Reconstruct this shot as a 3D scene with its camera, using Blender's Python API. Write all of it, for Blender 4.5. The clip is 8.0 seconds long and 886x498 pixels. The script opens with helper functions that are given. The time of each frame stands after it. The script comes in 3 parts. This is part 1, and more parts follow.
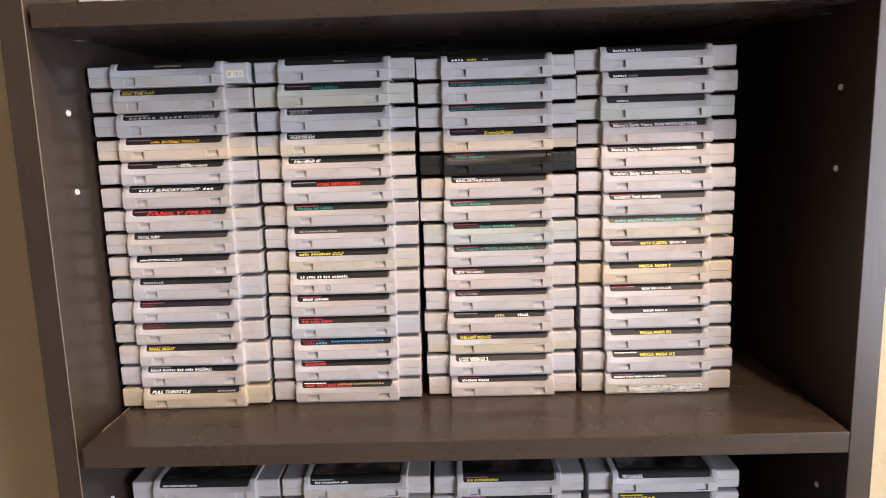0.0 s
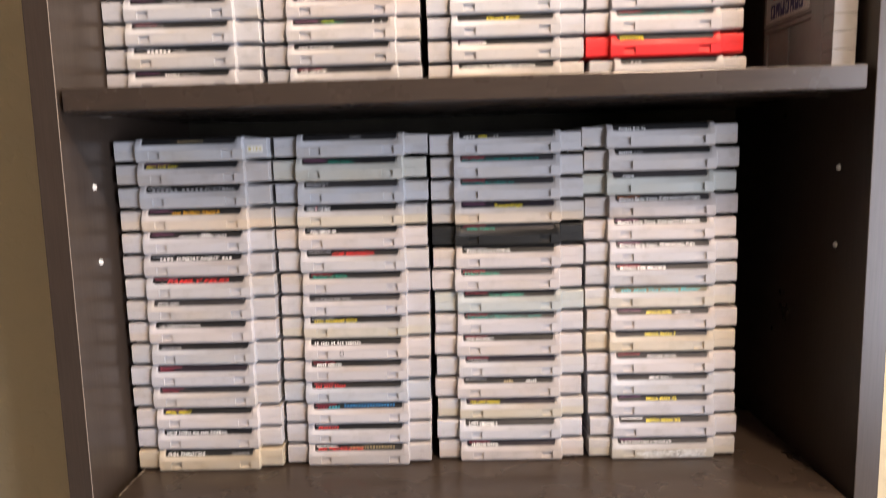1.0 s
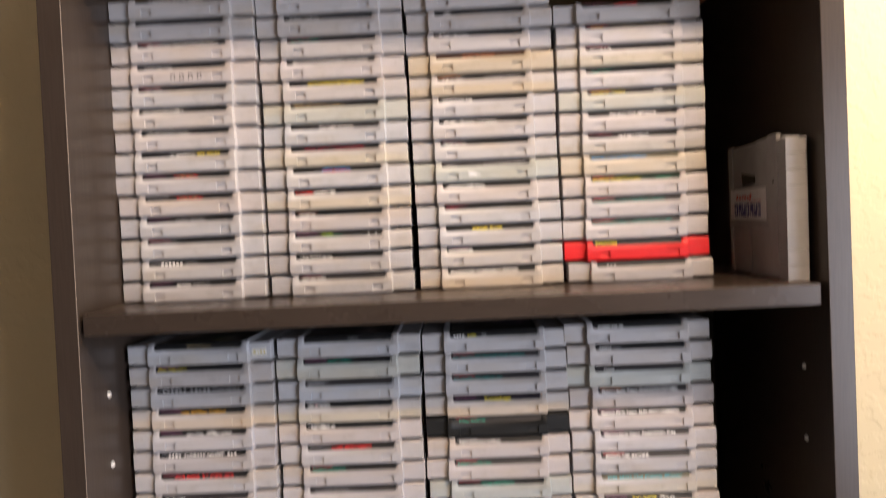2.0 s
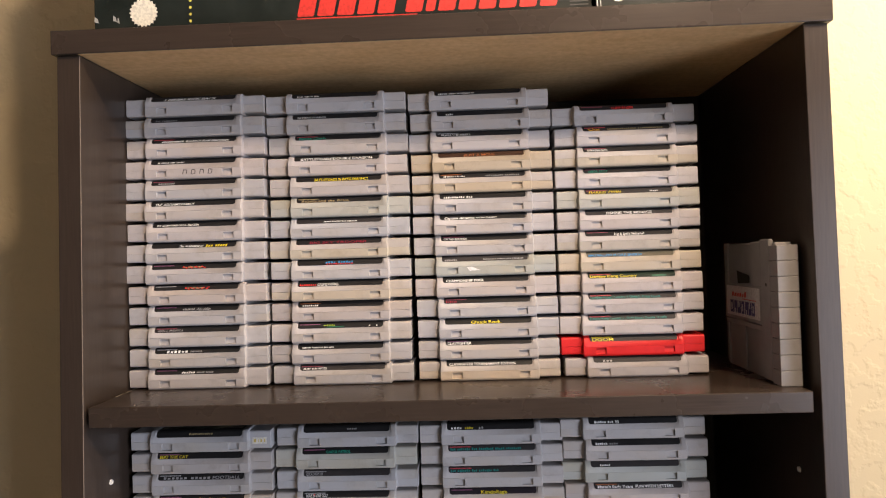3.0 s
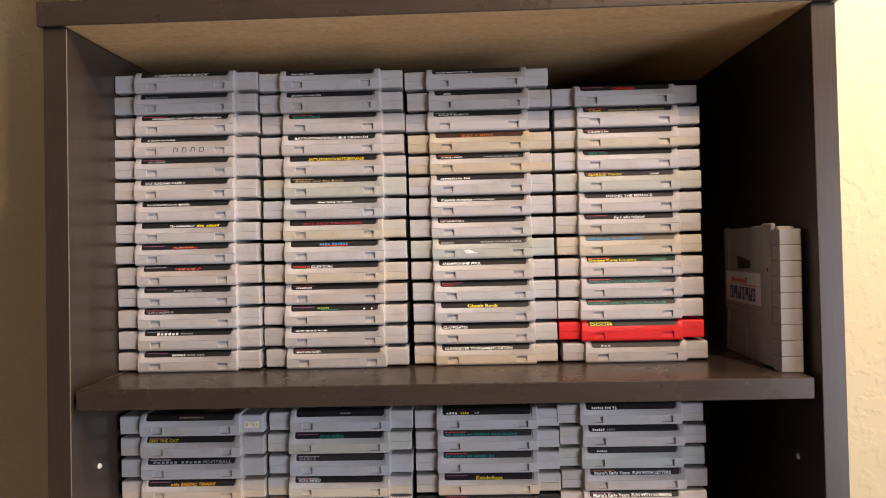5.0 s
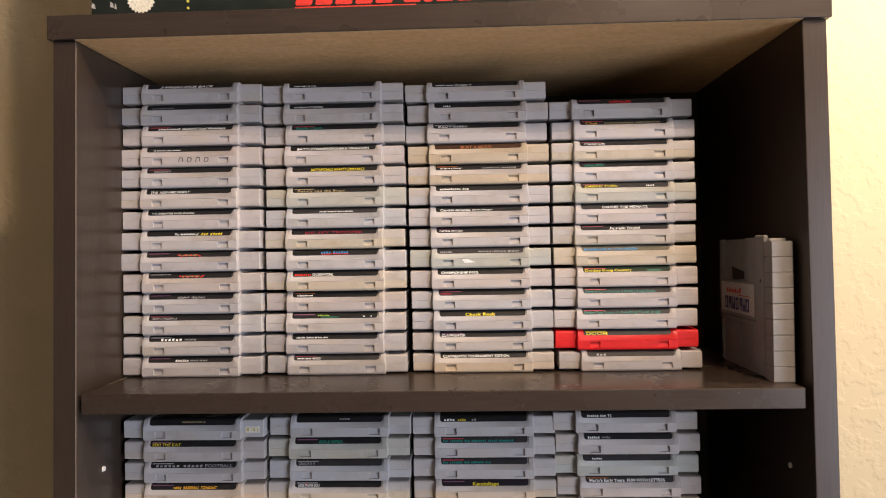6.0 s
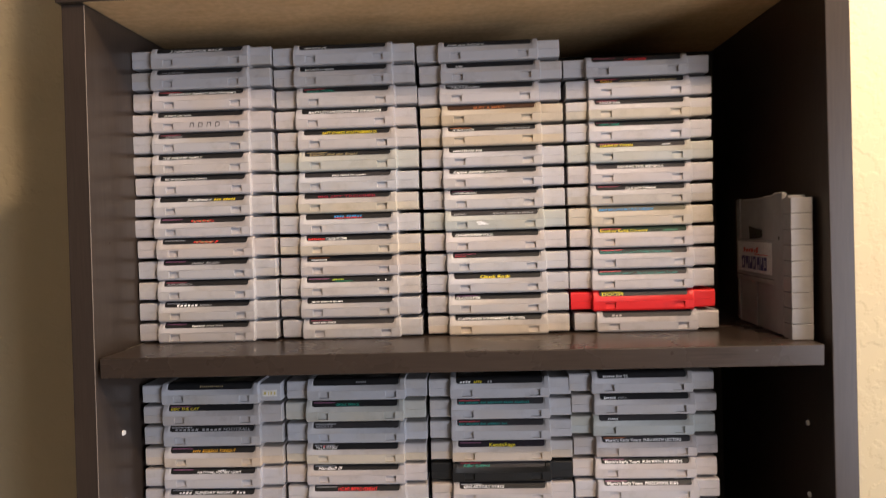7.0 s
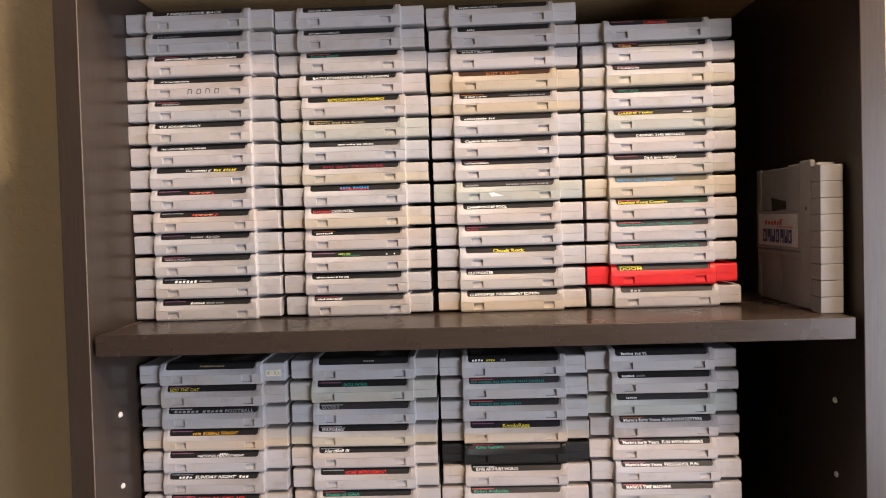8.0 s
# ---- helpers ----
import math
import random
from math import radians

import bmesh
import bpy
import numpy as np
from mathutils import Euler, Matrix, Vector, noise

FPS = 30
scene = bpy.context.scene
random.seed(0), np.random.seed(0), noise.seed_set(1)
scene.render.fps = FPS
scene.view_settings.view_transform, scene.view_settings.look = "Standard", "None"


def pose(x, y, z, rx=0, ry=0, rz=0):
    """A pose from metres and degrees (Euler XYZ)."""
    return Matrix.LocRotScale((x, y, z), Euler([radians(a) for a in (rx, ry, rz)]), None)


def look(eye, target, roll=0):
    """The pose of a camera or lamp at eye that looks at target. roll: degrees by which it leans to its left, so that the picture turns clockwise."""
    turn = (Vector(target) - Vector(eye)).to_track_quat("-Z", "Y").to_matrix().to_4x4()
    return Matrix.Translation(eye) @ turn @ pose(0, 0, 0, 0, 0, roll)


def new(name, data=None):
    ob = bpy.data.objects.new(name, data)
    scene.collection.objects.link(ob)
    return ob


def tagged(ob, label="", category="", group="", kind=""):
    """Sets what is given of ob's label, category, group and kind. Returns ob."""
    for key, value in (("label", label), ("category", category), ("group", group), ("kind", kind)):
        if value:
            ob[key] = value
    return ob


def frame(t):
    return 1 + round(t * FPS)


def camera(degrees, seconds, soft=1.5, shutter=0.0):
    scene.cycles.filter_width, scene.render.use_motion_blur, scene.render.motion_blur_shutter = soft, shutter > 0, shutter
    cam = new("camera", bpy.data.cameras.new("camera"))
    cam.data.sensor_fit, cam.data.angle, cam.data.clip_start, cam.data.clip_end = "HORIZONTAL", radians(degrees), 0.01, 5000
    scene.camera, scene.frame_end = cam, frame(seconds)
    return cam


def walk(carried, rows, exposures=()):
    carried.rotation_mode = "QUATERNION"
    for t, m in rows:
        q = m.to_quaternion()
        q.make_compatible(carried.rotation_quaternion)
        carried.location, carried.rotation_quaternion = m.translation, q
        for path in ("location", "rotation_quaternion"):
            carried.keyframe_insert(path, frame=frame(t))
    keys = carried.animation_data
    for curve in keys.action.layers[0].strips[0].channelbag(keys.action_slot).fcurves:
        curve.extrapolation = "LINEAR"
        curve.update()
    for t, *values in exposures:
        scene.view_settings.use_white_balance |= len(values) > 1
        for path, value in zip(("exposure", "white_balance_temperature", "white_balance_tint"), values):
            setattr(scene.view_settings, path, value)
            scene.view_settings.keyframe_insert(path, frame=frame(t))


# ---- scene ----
cam = camera(66.8, 8.0, soft=1.05, shutter=0.65)
PATH = [
    (0, (0.032, -0.508, 1.383), (-0.015, 1.459, 1.021), -1.9),
    (0.5, (0.019, -0.512, 1.393), (-0.022, 1.457, 1.046), -1.6),
    (1, (0.025, -0.519, 1.426), (-0.025, 1.459, 1.133), -1.6),
    (1.5, (0.035, -0.529, 1.484), (-0.009, 1.459, 1.271), -2.5),
    (2, (0.04, -0.549, 1.547), (-0.01, 1.449, 1.456), -2.7),
    (2.2, (0.043, -0.554, 1.572), (-0.01, 1.444, 1.513), -2.9),
    (3.3, (0.054, -0.563, 1.602), (-0.027, 1.435, 1.626), -1.5),
    (3.5, (0.052, -0.559, 1.599), (-0.025, 1.439, 1.611), -1.5),
    (4, (0.048, -0.55, 1.595), (-0.02, 1.448, 1.587), -1.5),
    (4.5, (0.047, -0.548, 1.594), (-0.007, 1.451, 1.572), -1.5),
    (6, (0.056, -0.562, 1.598), (-0.018, 1.436, 1.601), -1.0),
    (6.5, (0.054, -0.565, 1.595), (-0.02, 1.434, 1.578), -1.6),
    (7, (0.05, -0.559, 1.585), (-0.05, 1.438, 1.518), -1.7),
    (7.5, (0.04, -0.544, 1.572), (-0.074, 1.45, 1.48), -1.9),
    (8, (0.031, -0.533, 1.567), (-0.047, 1.463, 1.476), -1.8),
]
EXPOSURES = [(0.0, 0.88), (1.0, 0.86), (2.0, 0.44), (3.5, 0.16), (4.5, 0.19), (7.0, 0.14), (7.5, 0.34), (8.0, 0.44)]
walk(cam, [(t, look(eye, target, roll)) for t, eye, target, roll in PATH], EXPOSURES)


# ---- light ----
world = bpy.data.worlds.new("sky")
scene.world = world
world.use_nodes = True
sky = world.node_tree.nodes.new("ShaderNodeTexSky")
sky.sky_type, sky.sun_disc = "NISHITA", False
sky.sun_elevation, sky.sun_rotation = radians(35), radians(20)
world.node_tree.nodes["Background"].inputs["Strength"].default_value = 0.1
world.node_tree.links.new(sky.outputs[0], world.node_tree.nodes["Background"].inputs["Color"])

# warm ceiling bulb in front of the bookcase, a little to its right
bulb = bpy.data.lights.new("ceiling_bulb", "POINT")
bulb.energy, bulb.color, bulb.shadow_soft_size = 46.0, (1.0, 0.735, 0.515), 0.05
new("ceiling_bulb", bulb).matrix_world = pose(0.50, -0.72, 2.38)

X_LO, X_HI, Y_LO, CEIL = -3.4, 2.0, -4.2, 2.70
WINDOW_Y = -1.95
# warm lamp beside the bookcase, close to the wall
lamp = bpy.data.lights.new("side_lamp", "POINT")
lamp.energy, lamp.color, lamp.shadow_soft_size = 18.0, (1.0, 0.84, 0.62), 0.06
new("side_lamp", lamp).matrix_world = pose(0.74, -0.16, 2.04)

# daylight through the window in the east wall
daylight = bpy.data.lights.new("window_daylight", "AREA")
daylight.shape, daylight.size, daylight.size_y = "RECTANGLE", 1.5, 1.7
daylight.energy, daylight.color = 76.0, (0.80, 0.835, 0.97)
new("window_daylight", daylight).matrix_world = look((X_HI - 0.02, WINDOW_Y, 1.15), (0.0, WINDOW_Y, 1.15))


# ---- materials ----
def material(name, base, rough=0.5, spec=0.5, metal=0.0):
    m = bpy.data.materials.new(name)
    m.use_nodes = True
    b = m.node_tree.nodes["Principled BSDF"]
    b.inputs["Base Color"].default_value = (*base, 1)
    b.inputs["Roughness"].default_value = rough
    b.inputs["Specular IOR Level"].default_value = spec
    b.inputs["Metallic"].default_value = metal
    return m, m.node_tree.nodes, m.node_tree.links, b


def coords(nodes, links, scale=(1, 1, 1), per_object=False, world_space=False):
    """Object or world coordinates, shifted per object when asked."""
    if world_space:
        src = nodes.new("ShaderNodeNewGeometry").outputs["Position"]
    else:
        src = nodes.new("ShaderNodeTexCoord").outputs["Object"]
    mp = nodes.new("ShaderNodeMapping")
    mp.inputs["Scale"].default_value = scale
    if per_object:
        info = nodes.new("ShaderNodeObjectInfo")
        sh = nodes.new("ShaderNodeVectorMath")
        sh.operation = "SCALE"
        sh.inputs[0].default_value = (7.0, 3.0, 5.0)
        links.new(info.outputs["Random"], sh.inputs["Scale"])
        links.new(sh.outputs[0], mp.inputs["Location"])
    links.new(src, mp.inputs["Vector"])
    return mp.outputs[0]


def noise_of(nodes, links, vec, scale, detail=3.0, rough=0.55):
    n = nodes.new("ShaderNodeTexNoise")
    n.inputs["Scale"].default_value = scale
    n.inputs["Detail"].default_value = detail
    n.inputs["Roughness"].default_value = rough
    links.new(vec, n.inputs["Vector"])
    return n.outputs["Fac"]


def ramp_of(nodes, links, fac, stops):
    r = nodes.new("ShaderNodeValToRGB")
    while len(r.color_ramp.elements) < len(stops):
        r.color_ramp.elements.new(0.5)
    for e, (p, c) in zip(r.color_ramp.elements, stops):
        e.position, e.color = p, (*c, 1)
    links.new(fac, r.inputs["Fac"])
    return r.outputs["Color"]


def mix_of(nodes, links, fac, a, b, mode="MIX"):
    m = nodes.new("ShaderNodeMix")
    m.data_type, m.blend_type = "RGBA", mode
    for sock, v in ((m.inputs["Factor"], fac), (m.inputs["A"], a), (m.inputs["B"], b)):
        if isinstance(v, (int, float)):
            sock.default_value = v
        elif isinstance(v, tuple):
            sock.default_value = (*v, 1)
        else:
            links.new(v, sock)
    return m.outputs["Result"]


def bump_of(nodes, links, bsdf, height, strength, distance):
    b = nodes.new("ShaderNodeBump")
    b.inputs["Strength"].default_value = strength
    b.inputs["Distance"].default_value = distance
    links.new(height, b.inputs["Height"])
    links.new(b.outputs[0], bsdf.inputs["Normal"])


def rough_of(nodes, links, bsdf, fac, lo, hi):
    r = nodes.new("ShaderNodeMapRange")
    r.inputs["To Min"].default_value, r.inputs["To Max"].default_value = lo, hi
    links.new(fac, r.inputs["Value"])
    links.new(r.outputs[0], bsdf.inputs["Roughness"])


def laminate(name, dark, light, grain, gloss=(0.20, 0.36)):
    """Espresso wood-grain foil; grain: stretch of the fibres along each axis."""
    m, n, l, b = material(name, dark, 0.4, 0.45)
    v = coords(n, l, grain, world_space=True)
    fibre = noise_of(n, l, v, 9.0, 6.0, 0.65)
    col = ramp_of(n, l, fibre, [(0.3, dark), (0.7, light)])
    v2 = coords(n, l, world_space=True)
    haze = noise_of(n, l, v2, 14.0, 4.0)
    col = mix_of(n, l, haze, col, tuple(c * 1.25 for c in light), "MIX")
    mixn = [x for x in n if x.bl_idname == "ShaderNodeMix"][-1]
    damp = n.new("ShaderNodeMath")
    damp.operation = "MULTIPLY"
    damp.inputs[1].default_value = 0.35
    l.new(haze, damp.inputs[0])
    l.new(damp.outputs[0], mixn.inputs["Factor"])
    l.new(col, b.inputs["Base Color"])
    rough_of(n, l, b, haze, *gloss)
    bump_of(n, l, b, fibre, 0.05, 0.0003)
    return m


M_WOOD_H = laminate("espresso_foil_lengthwise", (0.0285, 0.0203, 0.0158), (0.046, 0.0335, 0.0266), (2.5, 40, 60))
M_WOOD_V = laminate("espresso_foil_upright", (0.0285, 0.0203, 0.0158), (0.046, 0.0335, 0.0266), (60, 40, 2.5), (0.24, 0.36))


def make_backer():
    m, n, l, b = material("dark_backing_board", (0.012, 0.010, 0.009), 0.7, 0.2)
    f = noise_of(n, l, coords(n, l, world_space=True), 30.0)
    l.new(ramp_of(n, l, f, [(0.3, (0.036, 0.031, 0.024)), (0.7, (0.056, 0.048, 0.037))]), b.inputs["Base Color"])
    return m


M_BACK = make_backer()


def make_raw():
    m, n, l, b = material("raw_tan_board", (0.40, 0.27, 0.14), 0.62, 0.3)
    f = noise_of(n, l, coords(n, l, (3, 14, 14), world_space=True), 8.0, 5.0)
    g = noise_of(n, l, coords(n, l, world_space=True), 160.0, 2.0)
    c = ramp_of(n, l, f, [(0.25, (0.60, 0.405, 0.205)), (0.75, (0.70, 0.50, 0.275))])
    c2 = ramp_of(n, l, g, [(0.3, (0.82, 0.80, 0.78)), (0.7, (1, 1, 1))])
    l.new(mix_of(n, l, 1.0, c, c2, "MULTIPLY"), b.inputs["Base Color"])
    return m


M_RAW = make_raw()


def make_paint(name, base):
    """Painted drywall with a knock-down texture."""
    m, n, l, b = material(name, base, 0.6, 0.35)
    v = coords(n, l, world_space=True)
    blobs = noise_of(n, l, v, 42.0, 3.0, 0.5)
    flat = ramp_of(n, l, blobs, [(0.47, (0, 0, 0)), (0.56, (1, 1, 1))])
    fine = noise_of(n, l, v, 400.0, 2.0)
    stain = noise_of(n, l, v, 3.0, 3.0)
    l.new(ramp_of(n, l, stain, [(0.2, tuple(c * 0.94 for c in base)), (0.8, base)]), b.inputs["Base Color"])
    h = mix_of(n, l, 0.12, flat, fine)
    bump_of(n, l, b, h, 0.42, 0.0014)
    return m


M_WALL = make_paint("tan_knockdown_paint", (0.56, 0.475, 0.315))
M_ROOM = make_paint("brown_grey_paint", (0.15, 0.14, 0.125))
M_CEIL = make_paint("beige_ceiling_paint", (0.30, 0.27, 0.23))


def make_carpet():
    m, n, l, b = material("beige_carpet", (0.3, 0.25, 0.19), 0.95, 0.1)
    f = noise_of(n, l, coords(n, l, world_space=True), 220.0, 3.0)
    l.new(ramp_of(n, l, f, [(0.3, (0.30, 0.245, 0.185)), (0.7, (0.48, 0.40, 0.305))]), b.inputs["Base Color"])
    bump_of(n, l, b, f, 0.8, 0.004)
    return m


M_CARPET = make_carpet()


def make_plastic():
    """Moulded cartridge plastic: the object's own colour, patchily yellowed and scuffed."""
    m, n, l, b = material("cartridge_plastic", (0.5, 0.5, 0.5), 0.48, 0.4)
    info = n.new("ShaderNodeObjectInfo")
    v = coords(n, l, per_object=True)
    patch = noise_of(n, l, v, 14.0, 2.0)
    warm = mix_of(n, l, 1.0, info.outputs["Color"], (1.0, 0.94, 0.84), "MULTIPLY")
    pf = n.new("ShaderNodeMapRange")
    pf.inputs["From Min"].default_value, pf.inputs["From Max"].default_value = 0.48, 0.72
    l.new(patch, pf.inputs["Value"])
    c = mix_of(n, l, pf.outputs[0], info.outputs["Color"], warm)
    grime = noise_of(n, l, v, 55.0, 5.0, 0.7)
    g = ramp_of(n, l, grime, [(0.30, (0.80, 0.78, 0.75)), (0.48, (1, 1, 1))])
    l.new(mix_of(n, l, 0.7, c, g, "MULTIPLY"), b.inputs["Base Color"])
    rough_of(n, l, b, grime, 0.36, 0.58)
    grain = noise_of(n, l, v, 2200.0, 1.0)
    bump_of(n, l, b, grain, 0.15, 0.0001)
    return m


M_PLASTIC = make_plastic()


def make_label():
    """Glossy printed label paper in the object's own colour, with faint fading and scratches."""
    m, n, l, b = material("printed_label", (0.02, 0.02, 0.02), 0.5, 0.22)
    info = n.new("ShaderNodeObjectInfo")
    v = coords(n, l, (1, 3, 3), per_object=True)
    f = noise_of(n, l, v, 60.0, 5.0, 0.7)
    c = ramp_of(n, l, f, [(0.32, (0.75, 0.75, 0.75)), (0.62, (1.15, 1.12, 1.12))])
    base = mix_of(n, l, 1.0, info.outputs["Color"], c, "MULTIPLY")
    wear = ramp_of(n, l, noise_of(n, l, v, 140.0, 6.0, 0.75), [(0.68, (0, 0, 0)), (0.74, (1, 1, 1))])
    l.new(mix_of(n, l, wear, base, (0.16, 0.15, 0.15)), b.inputs["Base Color"])
    rough_of(n, l, b, f, 0.42, 0.6)
    return m


M_LABEL = make_label()


def make_ink():
    m, n, l, b = material("printed_ink", (0.8, 0.8, 0.8), 0.4, 0.4)
    info = n.new("ShaderNodeObjectInfo")
    f = noise_of(n, l, coords(n, l, per_object=True), 420.0, 2.0)
    c = ramp_of(n, l, f, [(0.3, (0.72, 0.72, 0.72)), (0.6, (1, 1, 1))])
    l.new(mix_of(n, l, 1.0, info.outputs["Color"], c, "MULTIPLY"), b.inputs["Base Color"])
    return m


M_INK = make_ink()


def make_art():
    """Dark cover picture: soft coloured patches on black."""
    m, n, l, b = material("cover_picture", (0.03, 0.03, 0.03), 0.3, 0.5)
    v = coords(n, l, per_object=True)
    f = noise_of(n, l, v, 38.0, 3.0)
    hue = n.new("ShaderNodeTexNoise")
    hue.inputs["Scale"].default_value = 26.0
    l.new(v, hue.inputs["Vector"])
    fade = ramp_of(n, l, f, [(0.40, (0.015, 0.015, 0.018)), (0.55, (0.16, 0.14, 0.13)), (0.68, (0.55, 0.5, 0.45))])
    l.new(mix_of(n, l, 0.75, fade, hue.outputs["Color"], "MULTIPLY"), b.inputs["Base Color"])
    return m


M_ART = make_art()
M_PIN = material("pale_plastic_pin", (0.80, 0.78, 0.74), 0.35, 0.5)[0]
M_SUPPORT = material("dull_zinc", (0.20, 0.19, 0.18), 0.45, 0.5, 0.6)[0]
M_CHIP = material("chipped_board_core", (0.26, 0.22, 0.18), 0.7)[0]
M_SEAM = material("worn_edge_seam", (0.22, 0.18, 0.15), 0.5)[0]


# ---- building helpers ----
def part(name, bm, mat, parent=None, label="", smooth=None, color=None):
    """One mesh object from a bmesh, under a thing or a part."""
    me = bpy.data.meshes.new(name)
    bm.to_mesh(me)
    bm.free()
    me.materials.append(mat)
    if smooth is not None:
        me.polygons.foreach_set("use_smooth", [True] * len(me.polygons))
        me.set_sharp_from_angle(angle=radians(smooth))
    return place(name, me, parent, label, color)


def place(name, me, parent=None, label="", color=None):
    ob = new(name, me)
    if parent:
        ob.parent = parent
    if color:
        ob.color = (*color, 1)
    return tagged(ob, label)


def slab(lo, hi, bevel=0.0, bm=None):
    """A box from corner to corner, its edges bevelled."""
    own = bmesh.new()
    bmesh.ops.create_cube(own, size=1.0)
    size = Vector(hi) - Vector(lo)
    mid = (Vector(hi) + Vector(lo)) / 2
    for v in own.verts:
        v.co = Vector((v.co.x * size.x, v.co.y * size.y, v.co.z * size.z)) + mid
    if bevel:
        bmesh.ops.bevel(own, geom=own.edges[:], offset=bevel, segments=2, affect="EDGES", profile=0.5)
    if bm is None:
        return own
    me = bpy.data.meshes.new("tmp")
    own.to_mesh(me)
    own.free()
    bm.from_mesh(me)
    bpy.data.meshes.remove(me)
    return bm


def loft(stations, bm=None):
    """Closed skin over equal-length closed rings of points, capped at both ends."""
    bm = bm or bmesh.new()
    rings = [[bm.verts.new(p) for p in ring] for ring in stations]
    k = len(rings[0])
    for a, b in zip(rings, rings[1:]):
        for i in range(k):
            bm.faces.new((a[i], a[(i + 1) % k], b[(i + 1) % k], b[i]))
    bm.faces.new(list(reversed(rings[0])))
    bm.faces.new(rings[-1])
    bmesh.ops.recalc_face_normals(bm, faces=bm.faces[:])
    return bm


def thing(name, label, category, group="", kind="", m=None):
    ob = new(name)
    ob.empty_display_size = 0.02
    if m is not None:
        ob.matrix_world = m
    return tagged(ob, label, category, group, kind)


# ---- room ----
WALL_Y = 0.262


def room():
    tagged(part("floor", slab((X_LO - 0.1, Y_LO - 0.1, -0.1), (X_HI + 0.1, WALL_Y + 0.1, 0)), M_CARPET), "beige carpeted floor", "floor", kind="structure")
    tagged(part("ceiling", slab((X_LO - 0.1, Y_LO - 0.1, CEIL), (X_HI + 0.1, WALL_Y + 0.1, CEIL + 0.1)), M_CEIL), "plain beige painted ceiling", "ceiling", kind="structure")
    tagged(part("wall_north", slab((X_LO - 0.1, WALL_Y, 0), (X_HI + 0.1, WALL_Y + 0.1, CEIL)), M_WALL), "tan wall with knock-down texture behind the bookcase", "wall", kind="structure")
    w0, w1 = WINDOW_Y - 0.75, WINDOW_Y + 0.75
    bm = slab((X_HI, Y_LO, 0), (X_HI + 0.1, WALL_Y, 0.3))
    slab((X_HI, Y_LO, 2.0), (X_HI + 0.1, WALL_Y, CEIL), bm=bm)
    slab((X_HI, Y_LO, 0.3), (X_HI + 0.1, w0, 2.0), bm=bm)
    slab((X_HI, w1, 0.3), (X_HI + 0.1, WALL_Y, 2.0), bm=bm)
    tagged(part("wall_east", bm, M_ROOM), "brown-grey painted wall with a window opening", "wall", kind="structure")
    tagged(part("wall_west", slab((X_LO - 0.1, Y_LO, 0), (X_LO, WALL_Y, CEIL)), M_ROOM), "plain brown-grey painted wall", "wall", kind="structure")
    tagged(part("wall_south", slab((X_LO - 0.1, Y_LO - 0.1, 0), (X_HI + 0.1, Y_LO, CEIL)), M_ROOM), "plain brown-grey painted wall", "wall", kind="structure")


room()

# ---- bookcase ----
SIDE_L, SIDE_R = (-0.2955, -0.2755), (0.3335, 0.353)
SPLAY = {-1: 0.0172, 1: 0.0115}  # the sides spread this much per metre downwards
SHELF_TOPS = (1.480, 1.1360, 0.7860, 0.4400)
BOARD = 0.0175
DEPTH = 0.255
TOP_LO, TOP_HI = 1.7825, 1.8030


def side_x(x, z, sign):
    """Place of a side panel's face at height z: the sides spread slightly downwards to the middle."""
    return x + sign * SPLAY[sign] * (TOP_LO - max(z, 0.9))


def side_panel(x0, x1, sign):
    bm = slab((x0, 0, 0), (x1, DEPTH, TOP_LO - 0.0006), 0.0007)
    geom = bm.verts[:] + bm.edges[:] + bm.faces[:]
    bmesh.ops.bisect_plane(bm, geom=geom, plane_co=(0, 0, 0.9), plane_no=(0, 0, 1))
    for v in bm.verts:
        v.co.x = side_x(v.co.x, v.co.z, sign)
    return bm


